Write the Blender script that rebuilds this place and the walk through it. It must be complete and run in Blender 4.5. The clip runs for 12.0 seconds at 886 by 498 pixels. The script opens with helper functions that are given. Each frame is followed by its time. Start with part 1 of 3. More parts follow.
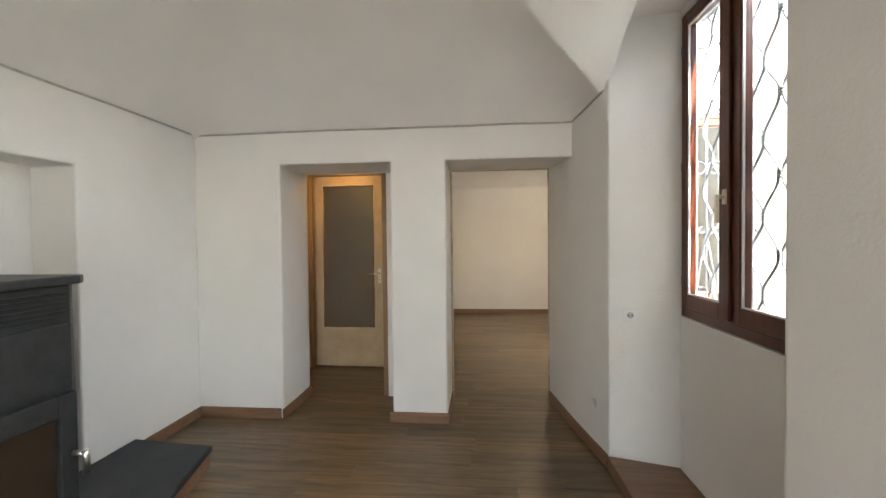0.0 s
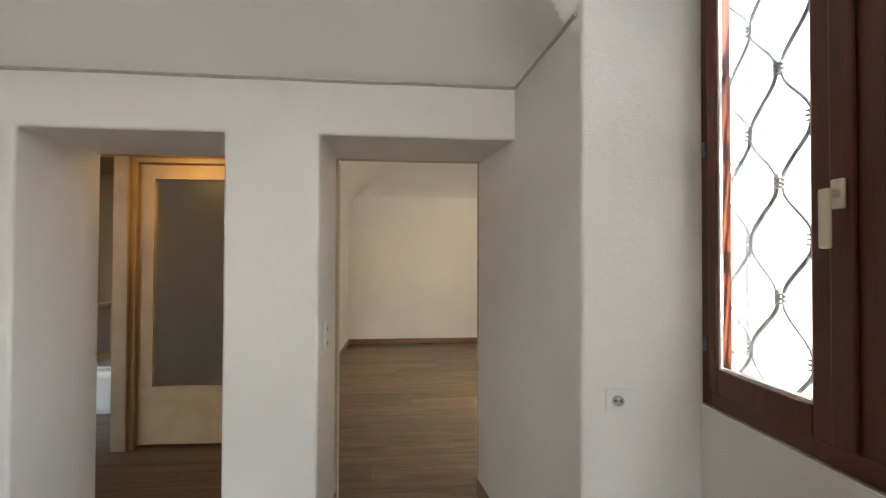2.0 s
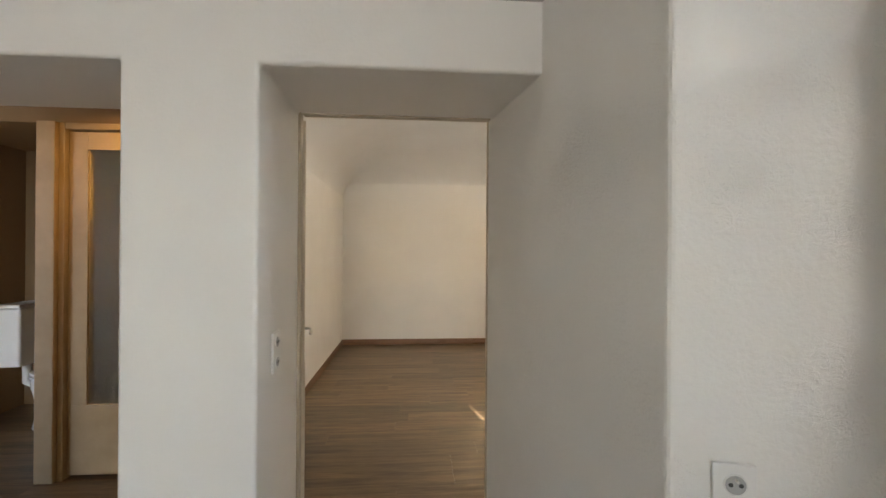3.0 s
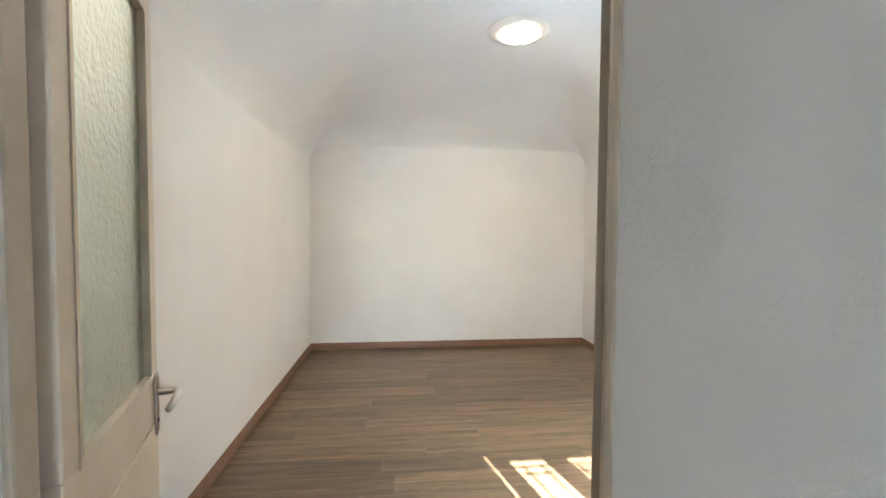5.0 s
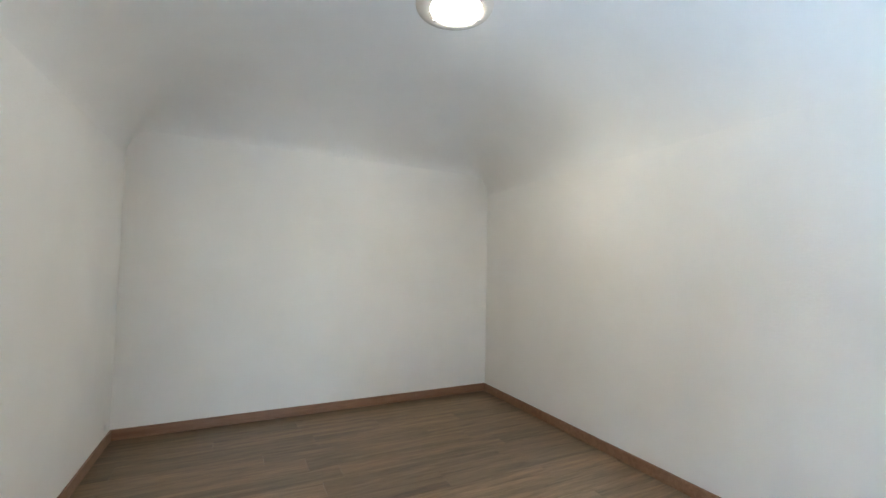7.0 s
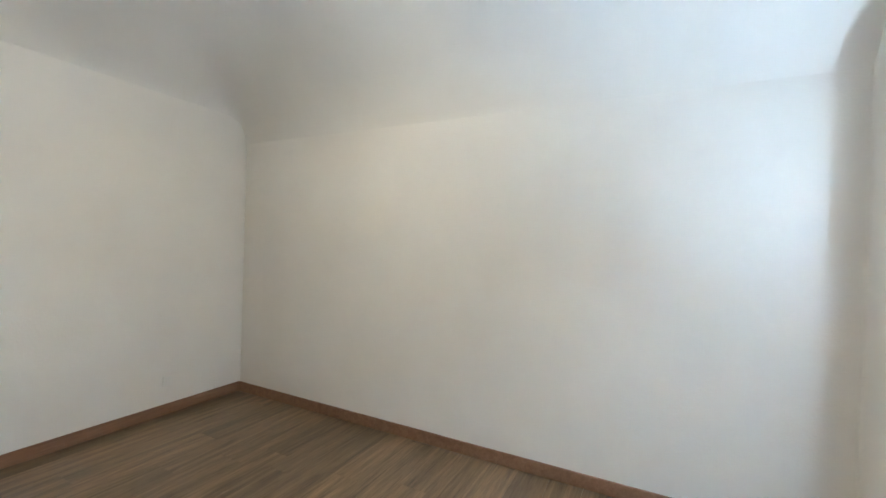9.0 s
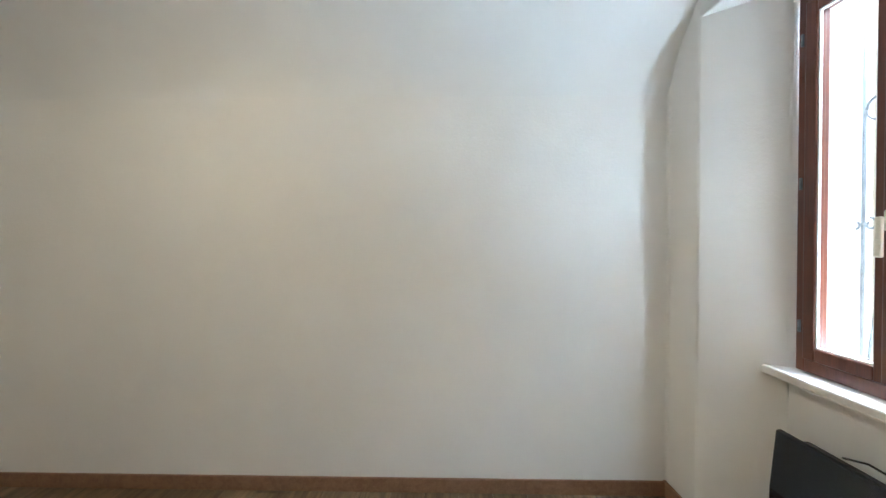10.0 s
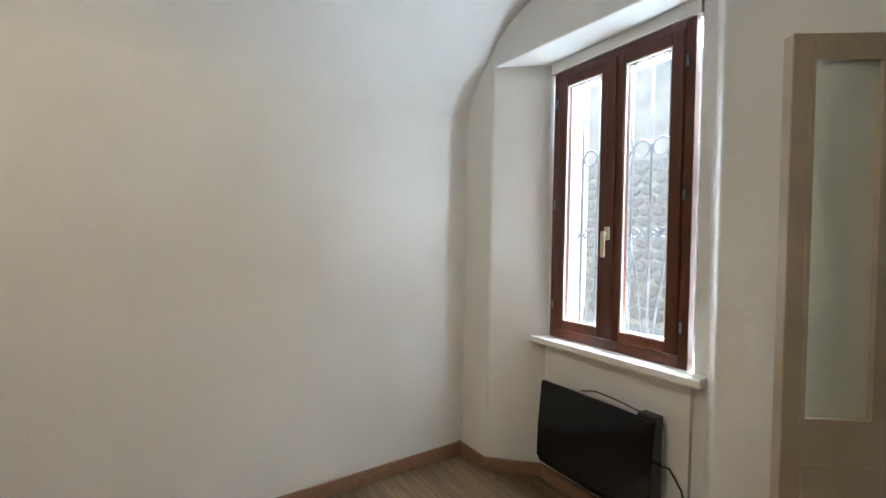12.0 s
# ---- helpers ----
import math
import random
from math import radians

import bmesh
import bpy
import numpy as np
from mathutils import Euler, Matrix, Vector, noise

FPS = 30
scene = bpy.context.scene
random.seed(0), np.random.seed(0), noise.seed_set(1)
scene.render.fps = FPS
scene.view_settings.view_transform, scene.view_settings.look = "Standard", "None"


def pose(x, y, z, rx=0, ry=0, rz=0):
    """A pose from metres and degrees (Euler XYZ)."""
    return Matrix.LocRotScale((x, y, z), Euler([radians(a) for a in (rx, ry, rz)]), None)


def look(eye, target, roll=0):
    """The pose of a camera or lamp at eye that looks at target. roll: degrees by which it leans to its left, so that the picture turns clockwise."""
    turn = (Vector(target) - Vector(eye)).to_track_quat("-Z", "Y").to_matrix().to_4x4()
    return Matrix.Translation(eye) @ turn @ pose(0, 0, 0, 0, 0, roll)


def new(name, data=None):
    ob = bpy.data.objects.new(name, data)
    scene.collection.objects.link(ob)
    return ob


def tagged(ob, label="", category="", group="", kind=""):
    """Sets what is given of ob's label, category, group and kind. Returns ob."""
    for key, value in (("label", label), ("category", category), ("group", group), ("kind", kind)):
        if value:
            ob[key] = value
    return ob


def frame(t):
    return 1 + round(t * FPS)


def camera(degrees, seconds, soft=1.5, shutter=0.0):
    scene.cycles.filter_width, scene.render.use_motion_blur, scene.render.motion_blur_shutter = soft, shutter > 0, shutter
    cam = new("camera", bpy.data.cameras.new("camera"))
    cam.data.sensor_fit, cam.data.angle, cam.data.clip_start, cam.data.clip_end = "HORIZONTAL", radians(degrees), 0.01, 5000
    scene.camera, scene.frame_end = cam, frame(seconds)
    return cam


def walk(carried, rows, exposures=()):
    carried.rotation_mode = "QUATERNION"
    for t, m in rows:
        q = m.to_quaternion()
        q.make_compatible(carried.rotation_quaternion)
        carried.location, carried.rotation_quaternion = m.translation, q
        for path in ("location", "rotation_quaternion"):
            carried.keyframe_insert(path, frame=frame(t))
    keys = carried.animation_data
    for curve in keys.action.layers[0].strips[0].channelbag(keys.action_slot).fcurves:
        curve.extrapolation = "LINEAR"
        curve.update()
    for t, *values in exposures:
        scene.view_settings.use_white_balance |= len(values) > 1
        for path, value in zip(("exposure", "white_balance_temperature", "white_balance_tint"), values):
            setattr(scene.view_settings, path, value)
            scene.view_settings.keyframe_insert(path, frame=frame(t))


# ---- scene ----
cam = camera(94.7, 12.0)
PATH = [
    (0, (2.345, 0.991, 1.444), (2.157, 2.982, 1.403), -0.6),
    (0.5, (2.446, 1.318, 1.433), (2.499, 3.318, 1.403), -0.2),
    (1, (2.507, 1.585, 1.474), (2.631, 3.581, 1.476), -0.2),
    (1.5, (2.492, 1.895, 1.453), (2.655, 3.889, 1.475), -0.1),
    (2, (2.496, 2.169, 1.493), (2.67, 4.161, 1.521), 0.2),
    (2.5, (2.559, 2.452, 1.47), (2.716, 4.446, 1.482), 0.4),
    (2.7, (2.583, 2.585, 1.466), (2.735, 4.579, 1.474), 0.5),
    (4.3, (2.563, 3.632, 1.382), (2.719, 5.625, 1.324), -0.9),
    (4.5, (2.577, 3.795, 1.403), (2.742, 5.787, 1.326), 0.3),
    (5, (2.579, 4.07, 1.419), (2.796, 6.057, 1.342), 0.4),
    (5.5, (2.535, 4.277, 1.425), (2.844, 6.252, 1.359), 0.6),
    (6, (2.485, 4.538, 1.424), (2.937, 6.486, 1.381), 0.75),
    (6.5, (2.43, 4.765, 1.342), (3.078, 6.655, 1.381), 0.95),
    (6.7, (2.385, 4.882, 1.362), (3.135, 6.735, 1.422), 1.0),
    (8.3, (2.37, 5.594, 1.403), (3.829, 6.956, 1.534), 1.2),
    (8.5, (2.38, 5.646, 1.394), (3.944, 6.891, 1.464), 1.5),
    (8.9, (2.424, 5.73, 1.377), (4.169, 6.707, 1.37), 1.9),
    (9.5, (2.558, 5.942, 1.391), (4.495, 6.44, 1.375), 1.0),
    (10, (2.63, 6.101, 1.418), (4.63, 6.142, 1.391), 0.0),
    (10.5, (2.568, 6.233, 1.429), (4.548, 5.951, 1.403), 0.8),
    (11, (2.565, 6.333, 1.435), (4.473, 5.732, 1.42), 0.9),
    (11.5, (2.644, 6.443, 1.427), (4.442, 5.568, 1.402), 0.8),
    (12, (2.707, 6.54, 1.433), (4.375, 5.437, 1.401), 1.1),
]
EXPOSURES = [(0, 3.1, 6700, 10), (2.7, 3.0, 6700, 10), (4.3, 3.7, 5700, 8), (5.5, 3.75, 5300, 6), (6.7, 3.35, 5050, 4), (8.3, 3.2, 5200, 4), (9.5, 3.2, 5300, 4), (10.5, 2.7, 5550, 4), (12, 2.65, 5750, 6)]
walk(cam, [(t, look(eye, target, roll)) for t, eye, target, roll in PATH], EXPOSURES)

# ---- world, sun, lamps ----
SUN_TRAVEL = Vector((-0.47, 1.93, -2.355)).normalized()
world = bpy.data.worlds.new("world")
scene.world = world
world.use_nodes = True
sky = world.node_tree.nodes.new("ShaderNodeTexSky")
sky.sky_type = "NISHITA"
sky.sun_disc = False
sky.sun_elevation = math.asin(-SUN_TRAVEL.z)
sky.sun_rotation = math.atan2(-SUN_TRAVEL.x, -SUN_TRAVEL.y)
world.node_tree.links.new(sky.outputs[0], world.node_tree.nodes["Background"].inputs[0])
world.node_tree.nodes["Background"].inputs[1].default_value = 0.15

sun_data = bpy.data.lights.new("sun", "SUN")
sun_data.energy, sun_data.angle, sun_data.color = 5.0, radians(0.5), (1.0, 0.95, 0.87)
sun = new("sun", sun_data)
sun.matrix_world = look(Vector((0, 0, 20)), Vector((0, 0, 20)) + SUN_TRAVEL)


def lamp_light(name, where, watts, colour, size):
    data = bpy.data.lights.new(name, "AREA")
    data.shape, data.size, data.energy, data.color = "DISK", size, watts, colour
    ob = new(name, data)
    ob.location = where
    return ob


# Added fill lamp at an invented opening behind the camera.
rear_fill_data = bpy.data.lights.new("rear_fill_light", "AREA")
rear_fill_data.shape, rear_fill_data.size, rear_fill_data.size_y = "RECTANGLE", 1.25, 2.1
rear_fill_data.energy, rear_fill_data.color = 2.5, (0.82, 0.91, 1.0)
rear_fill = new("rear_fill_light", rear_fill_data)
rear_fill.matrix_world = look((2.3, -1.72, 1.15), (1.3, 1.0, 1.1))
def sky_light(name, eye, target, width, height, watts, spread):
    """Adds an unseen area lamp that stands in for daylight at a window."""
    data = bpy.data.lights.new(name, "AREA")
    data.shape, data.size, data.size_y = "RECTANGLE", width, height
    data.energy, data.color = watts, (0.80, 0.90, 1.0)
    ob = new(name, data)
    data.spread = radians(spread)
    ob.matrix_world = look(eye, target)


sky_light("bedroom_sky_light", (4.02, 4.36, 2.70), (3.7, 6.0, 1.2), 0.78, 0.34, 8.5, 100)
# Added low in the outer reveal, in place of light bounced off the courtyard.
sky_light("bedroom_court_light", (3.98, 4.44, 0.885), (3.8, 5.6, 2.0), 0.5, 0.18, 5.0, 120)
sky_light("living_sky_light", (3.82, 2.80, 2.65), (0.0, 2.7, 0.7), 0.8, 0.36, 2.3, 75)
lamp_light("bedroom_lamp_light", (3.50, 7.19, 2.895), 1.6, (1.0, 0.74, 0.45), 0.26)
lamp_light("hall_lamp_light", (0.85, 5.15, 2.30), 0.6, (1.0, 0.58, 0.2), 0.16)


# ---- materials ----
def material(name, colour, rough=0.6, metal=0.0):
    m = bpy.data.materials.new(name)
    m.use_nodes = True
    b = m.node_tree.nodes["Principled BSDF"]
    b.inputs["Base Color"].default_value = (*colour, 1)
    b.inputs["Roughness"].default_value = rough
    b.inputs["Metallic"].default_value = metal
    return m


def node(m, kind, **values):
    n = m.node_tree.nodes.new(kind)
    for key, value in values.items():
        n.inputs[key.replace("_", " ")].default_value = value
    return n


def link(m, a, b):
    m.node_tree.links.new(a, b)


def bsdf(m):
    return m.node_tree.nodes["Principled BSDF"]


def coords(m, scale=(1, 1, 1), kind="Object"):
    t = m.node_tree.nodes.new("ShaderNodeTexCoord")
    p = m.node_tree.nodes.new("ShaderNodeMapping")
    p.inputs["Scale"].default_value = scale
    link(m, t.outputs[kind], p.inputs["Vector"])
    return p.outputs[0]


def ramp(m, fac, stops):
    r = m.node_tree.nodes.new("ShaderNodeValToRGB")
    while len(r.color_ramp.elements) < len(stops):
        r.color_ramp.elements.new(0.5)
    for e, (at, c) in zip(r.color_ramp.elements, stops):
        e.position, e.color = at, (*c, 1)
    link(m, fac, r.inputs[0])
    return r.outputs[0]


def noise_tex(m, vec, scale, detail=4, rough=0.55, distortion=0.0):
    n = node(m, "ShaderNodeTexNoise", Scale=scale, Detail=detail, Roughness=rough, Distortion=distortion)
    link(m, vec, n.inputs["Vector"])
    return n.outputs["Fac"]


def bump(m, height, strength, distance, below=None):
    n = node(m, "ShaderNodeBump", Strength=strength, Distance=distance)
    link(m, height, n.inputs["Height"])
    if below is not None:
        link(m, below, n.inputs["Normal"])
    return n.outputs[0]


def plaster(name, colour, rough_relief=0.35, patch=0.0):
    """Painted plaster: slow undulation, brush grain, and where patch is set coarse trowelled areas."""
    m = material(name, colour, 0.75)
    v = coords(m)
    slow = noise_tex(m, v, 1.3, 3)
    lo = tuple(c * 0.93 for c in colour)
    link(m, ramp(m, slow, [(0.3, lo), (0.7, colour)]), bsdf(m).inputs["Base Color"])
    b1 = bump(m, noise_tex(m, v, 5, 4), 0.2, 0.012)
    b2 = bump(m, noise_tex(m, v, 70, 5, 0.65), rough_relief, 0.004, b1)
    if patch:
        grain = noise_tex(m, v, 55, 6, 0.7, 1.2)
        area = ramp(m, noise_tex(m, v, 2.6, 2), [(0.46, (0, 0, 0)), (0.6, (1, 1, 1))])
        mul = m.node_tree.nodes.new("ShaderNodeMath")
        mul.operation = "MULTIPLY"
        link(m, ramp(m, grain, [(0.4, (0, 0, 0)), (0.65, (1, 1, 1))]), mul.inputs[0])
        link(m, area, mul.inputs[1])
        b2 = bump(m, mul.outputs[0], patch, 0.004, b2)
    link(m, b2, bsdf(m).inputs["Normal"])
    return m


def wood(name, dark, light, rough, grain=(1.2, 14, 14), vary=0.25, relief=0.12):
    """Wood with streaks along its local x, and a tone of its own for each board."""
    m = material(name, light, rough)
    info = m.node_tree.nodes.new("ShaderNodeObjectInfo")
    t = m.node_tree.nodes.new("ShaderNodeTexCoord")
    shift = m.node_tree.nodes.new("ShaderNodeVectorMath")
    shift.operation = "ADD"
    scaled = m.node_tree.nodes.new("ShaderNodeMath")
    scaled.operation = "MULTIPLY"
    scaled.inputs[1].default_value = 37.0
    link(m, info.outputs["Random"], scaled.inputs[0])
    link(m, t.outputs["Object"], shift.inputs[0])
    link(m, scaled.outputs[0], shift.inputs[1])
    p = m.node_tree.nodes.new("ShaderNodeMapping")
    p.inputs["Scale"].default_value = grain
    link(m, shift.outputs[0], p.inputs["Vector"])
    broad = noise_tex(m, p.outputs[0], 1.0, 5, 0.6, 0.6)
    fine = noise_tex(m, p.outputs[0], 5.0, 6, 0.7, 0.3)
    mix = m.node_tree.nodes.new("ShaderNodeMath")
    mix.operation = "MULTIPLY_ADD"
    mix.inputs[1].default_value = 0.45
    link(m, fine, mix.inputs[0])
    half = m.node_tree.nodes.new("ShaderNodeMath")
    half.operation = "MULTIPLY"
    half.inputs[1].default_value = 0.6
    link(m, broad, half.inputs[0])
    link(m, half.outputs[0], mix.inputs[2])
    colour = ramp(m, mix.outputs[0], [(0.36, dark), (0.66, light)])
    tone = m.node_tree.nodes.new("ShaderNodeMapRange")
    tone.inputs["To Min"].default_value = 1 - vary / 2
    tone.inputs["To Max"].default_value = 1 + vary / 2
    link(m, info.outputs["Random"], tone.inputs["Value"])
    hsv = m.node_tree.nodes.new("ShaderNodeHueSaturation")
    link(m, colour, hsv.inputs["Color"])
    link(m, tone.outputs[0], hsv.inputs["Value"])
    link(m, hsv.outputs[0], bsdf(m).inputs["Base Color"])
    link(m, bump(m, fine, relief, 0.002), bsdf(m).inputs["Normal"])
    return m


def worn(name, dark, light, rough, scale=8, metal=0.0, relief=0.1, depth=0.002):
    m = material(name, light, rough, metal)
    v = coords(m)
    n = noise_tex(m, v, scale, 6, 0.6)
    link(m, ramp(m, n, [(0.35, dark), (0.65, light)]), bsdf(m).inputs["Base Color"])
    link(m, bump(m, noise_tex(m, v, scale * 9, 4), relief, depth), bsdf(m).inputs["Normal"])
    return m


def glass(name, rough, tint, relief=0.0, scale=60):
    m = material(name, tint, rough)
    bsdf(m).inputs["Transmission Weight"].default_value = 1.0
    bsdf(m).inputs["IOR"].default_value = 1.45
    if relief:
        v = coords(m)
        cells = node(m, "ShaderNodeTexVoronoi", Scale=scale)
        cells.feature = "SMOOTH_F1"
        link(m, v, cells.inputs["Vector"])
        link(m, bump(m, cells.outputs["Distance"], relief, 0.006), bsdf(m).inputs["Normal"])
    return m


PLASTER = plaster("white_plaster", (0.80, 0.78, 0.74))
PLASTER_ROUGH = plaster("rough_white_plaster", (0.80, 0.78, 0.74), 0.5, 0.6)
CEIL = plaster("ceiling_plaster", (0.80, 0.785, 0.75), 0.2)
LINE_GREY = worn("mottled_grey_paint", (0.36, 0.34, 0.31), (0.46, 0.44, 0.40), 0.8, 20)
# Dark brown base colour stands in for the hall's dim, warm light.
HALL_WALL_DIM = plaster("dimmed_hall_plaster", (0.30, 0.195, 0.10), 0.3)
FLOOR = wood("oak_laminate", (0.046, 0.028, 0.014), (0.210, 0.141, 0.076), 0.36, (1.3, 20, 20), 0.45)
SKIRT = wood("oak_skirting", (0.165, 0.086, 0.046), (0.265, 0.150, 0.086), 0.5, (2, 30, 30), 0.08)
WINDOW_WOOD = wood("mahogany_window_wood", (0.060, 0.014, 0.006), (0.125, 0.032, 0.013), 0.32, (30, 30, 2.0), 0.1)
CREAM = worn("cream_door_paint", (0.60, 0.52, 0.40), (0.66, 0.58, 0.46), 0.45, 5)
# The door cream darkened to ochre: the hall's dim warm light as colour.
CREAM_DIM = worn("dimmed_cream_paint", (0.40, 0.29, 0.16), (0.47, 0.345, 0.20), 0.45, 5)
TAUPE = worn("taupe_frame_paint", (0.40, 0.335, 0.25), (0.47, 0.40, 0.30), 0.5, 6)
FROST = glass("frosted_glass", 0.3, (0.80, 0.88, 0.80), 0.5, 75)
FROST_FINE = glass("fine_frosted_glass", 0.45, (0.82, 0.86, 0.80), 0.35, 120)
CLEAR = glass("clear_glass", 0.0, (0.98, 1.0, 0.99))
IRON = worn("grey_painted_iron", (0.13, 0.155, 0.18), (0.24, 0.275, 0.31), 0.45, 20, 0.3)
CHROME = material("satin_metal", (0.62, 0.60, 0.56), 0.28, 1.0)
BRASS = material("champagne_metal", (0.66, 0.60, 0.48), 0.35, 0.7)
WHITE_PLASTIC = material("white_plastic", (0.74, 0.73, 0.70), 0.35)
SOCKET_WELL = material("shaded_socket_well", (0.36, 0.36, 0.35), 0.5)
DARK_HOLE = material("socket_hole", (0.03, 0.03, 0.03), 0.6)
STOVE = worn("anthracite_stove_paint", (0.016, 0.017, 0.018), (0.028, 0.030, 0.031), 0.5, 14, 0.0)
SOOT_GLASS = material("sooty_stove_glass", (0.035, 0.024, 0.016), 0.12)
SLATE = worn("dark_slate", (0.012, 0.015, 0.019), (0.024, 0.028, 0.034), 0.55, 7, 0, 0.4, 0.004)
BLACK_GLASS = material("black_heater_glass", (0.006, 0.006, 0.007), 0.12)
bsdf(BLACK_GLASS).inputs["Specular IOR Level"].default_value = 0.25
BLACK = material("black_plastic", (0.012, 0.012, 0.012), 0.45)
GREEN = worn("green_shutter_paint", (0.008, 0.20, 0.11), (0.014, 0.27, 0.155), 0.5, 6)
RENDER_WALL = plaster("cream_outside_render", (0.72, 0.66, 0.55), 0.6)
# Pale render with the shaded side of the court darkened into its colour.
RENDER_SHADE = worn("shade_toned_render", (0.22, 0.22, 0.21), (0.33, 0.325, 0.31), 0.9, 2.5, 0, 0.5, 0.01)
STONE = worn("grey_field_stone", (0.15, 0.155, 0.16), (0.32, 0.325, 0.33), 0.9, 5, 0, 0.6, 0.02)
MORTAR = worn("stone_wall_mortar", (0.30, 0.30, 0.29), (0.38, 0.375, 0.36), 0.95, 9, 0, 0.6, 0.01)
BRICK = worn("red_brick", (0.28, 0.09, 0.055), (0.40, 0.15, 0.09), 0.9, 6, 0, 0.5, 0.01)
CONCRETE = worn("courtyard_concrete", (0.30, 0.29, 0.27), (0.42, 0.41, 0.38), 0.9, 3, 0, 0.4, 0.01)
CERAMIC = material("white_ceramic", (0.72, 0.70, 0.66), 0.12)
RIM_GLASS = material("frosted_rim_glass", (0.82, 0.77, 0.68), 0.25)
LAMP_GLASS = material("lit_lamp_glass", (0.9, 0.85, 0.75), 0.3)
bsdf(LAMP_GLASS).inputs["Emission Color"].default_value = (1.0, 0.80, 0.55, 1)
bsdf(LAMP_GLASS).inputs["Emission Strength"].default_value = 6.0


# ---- building blocks ----
def mesh_of(name, bm, mat):
    me = bpy.data.meshes.new(name)
    bmesh.ops.recalc_face_normals(bm, faces=bm.faces)
    bm.to_mesh(me)
    bm.free()
    me.materials.append(mat)
    return me


def soft_edges(ob, width, segments=2):
    b = ob.modifiers.new("bevel", "BEVEL")
    b.width, b.segments, b.limit_method, b.angle_limit = width, segments, "ANGLE", radians(35)
    return ob


def smooth(ob):
    ob.data.polygons.foreach_set("use_smooth", [True] * len(ob.data.polygons))
    return ob


def part(name, bm, mat, parent, label=""):
    ob = new(name, mesh_of(name, bm, mat))
    ob.parent = parent
    if label:
        tagged(ob, label)
    return ob


def thing(name, label, category, at=(0, 0, 0), turn=0, group=""):
    ob = new(name)
    ob.matrix_world = pose(*at, 0, 0, turn)
    return tagged(ob, label, category, group)


def add_box(bm, a, b, m=None):
    made = bmesh.ops.create_cube(bm, size=1)["verts"]
    lo, hi = Vector(a), Vector(b)
    for v in made:
        v.co = Vector((lo[k] + (v.co[k] + 0.5) * (hi[k] - lo[k]) for k in range(3)))
        if m is not None:
            v.co = m @ v.co
    return made


def box(a, b):
    bm = bmesh.new()
    add_box(bm, a, b)
    return bm


def rounded_box(a, b, r=0.004, segments=2):
    bm = box(a, b)
    bmesh.ops.bevel(bm, geom=bm.edges[:], offset=r, segments=segments, profile=0.5, affect="EDGES")
    return bm


def add_prism(bm, outline, lo, hi, axis=2):
    """Extrudes a 2D outline along an axis: for axis 2 the outline is x, y; for 1 it is x, z; for 0 it is y, z."""
    def put(p, h):
        return {2: (p[0], p[1], h), 1: (p[0], h, p[1]), 0: (h, p[0], p[1])}[axis]
    a = [bm.verts.new(put(p, lo)) for p in outline]
    b = [bm.verts.new(put(p, hi)) for p in outline]
    bm.faces.new(a)
    bm.faces.new(b[::-1])
    for k in range(len(outline)):
        n = (k + 1) % len(outline)
        bm.faces.new((a[k], a[n], b[n], b[k]))


def prism(outline, lo, hi, axis=2):
    bm = bmesh.new()
    add_prism(bm, outline, lo, hi, axis)
    return bm


def structure(name, bm, mat, label="", category="wall", bevel=0.0):
    ob = new(name, mesh_of(name, bm, mat))
    if bevel:
        soft_edges(ob, bevel, 3)
    return tagged(ob, label, category, kind="structure")


def add_tube(bm, points, radius, sides=8):
    """A round bar along points."""
    pts = [Vector(p) for p in points]
    rings = []
    side = None
    for k, p in enumerate(pts):
        d = (pts[min(k + 1, len(pts) - 1)] - pts[max(k - 1, 0)]).normalized()
        if side is None:
            side = d.orthogonal().normalized()
        side = (side - d * side.dot(d)).normalized()
        other = d.cross(side)
        rings.append([bm.verts.new(p + radius * (math.cos(2 * math.pi * s / sides) * side + math.sin(2 * math.pi * s / sides) * other)) for s in range(sides)])
    for a, b in zip(rings, rings[1:]):
        for s in range(sides):
            n = (s + 1) % sides
            bm.faces.new((a[s], a[n], b[n], b[s]))
    bm.faces.new(rings[0][::-1])
    bm.faces.new(rings[-1])


def tube(points, radius, sides=8):
    bm = bmesh.new()
    add_tube(bm, points, radius, sides)
    return bm


def lathe(profile, steps=48):
    """Turns a profile of (radius, z) about the z axis."""
    bm = bmesh.new()
    rings = [[bm.verts.new((r * math.cos(2 * math.pi * s / steps), r * math.sin(2 * math.pi * s / steps), z)) for s in range(steps)] for r, z in profile]
    for a, b in zip(rings, rings[1:]):
        for s in range(steps):
            n = (s + 1) % steps
            bm.faces.new((a[s], a[n], b[n], b[s]))
    bm.faces.new(rings[0][::-1])
    bm.faces.new(rings[-1])
    return bm


# ---- the building ----
TOP = 3.45
FRONT = 4.17      # living room face of the wall with the two openings
REAR = 4.70       # its far face
FAR = 9.08        # far wall of the bedroom
EAST = 4.945      # right wall of the bedroom
WEST = 1.53       # left wall of the bedroom

bm = bmesh.new()
add_prism(bm, [(-0.45, 0), (0.72, 0), (0.72, 2.07), (1.632, 2.07), (1.632, 0), (2.07, 0), (2.07, 2.07), (3.2, 2.07), (3.2, TOP), (-0.45, TOP)], FRONT, REAR, 1)
structure("wall_front", bm, PLASTER, "white plastered thick wall with two door openings", bevel=0.014)

bm = bmesh.new()
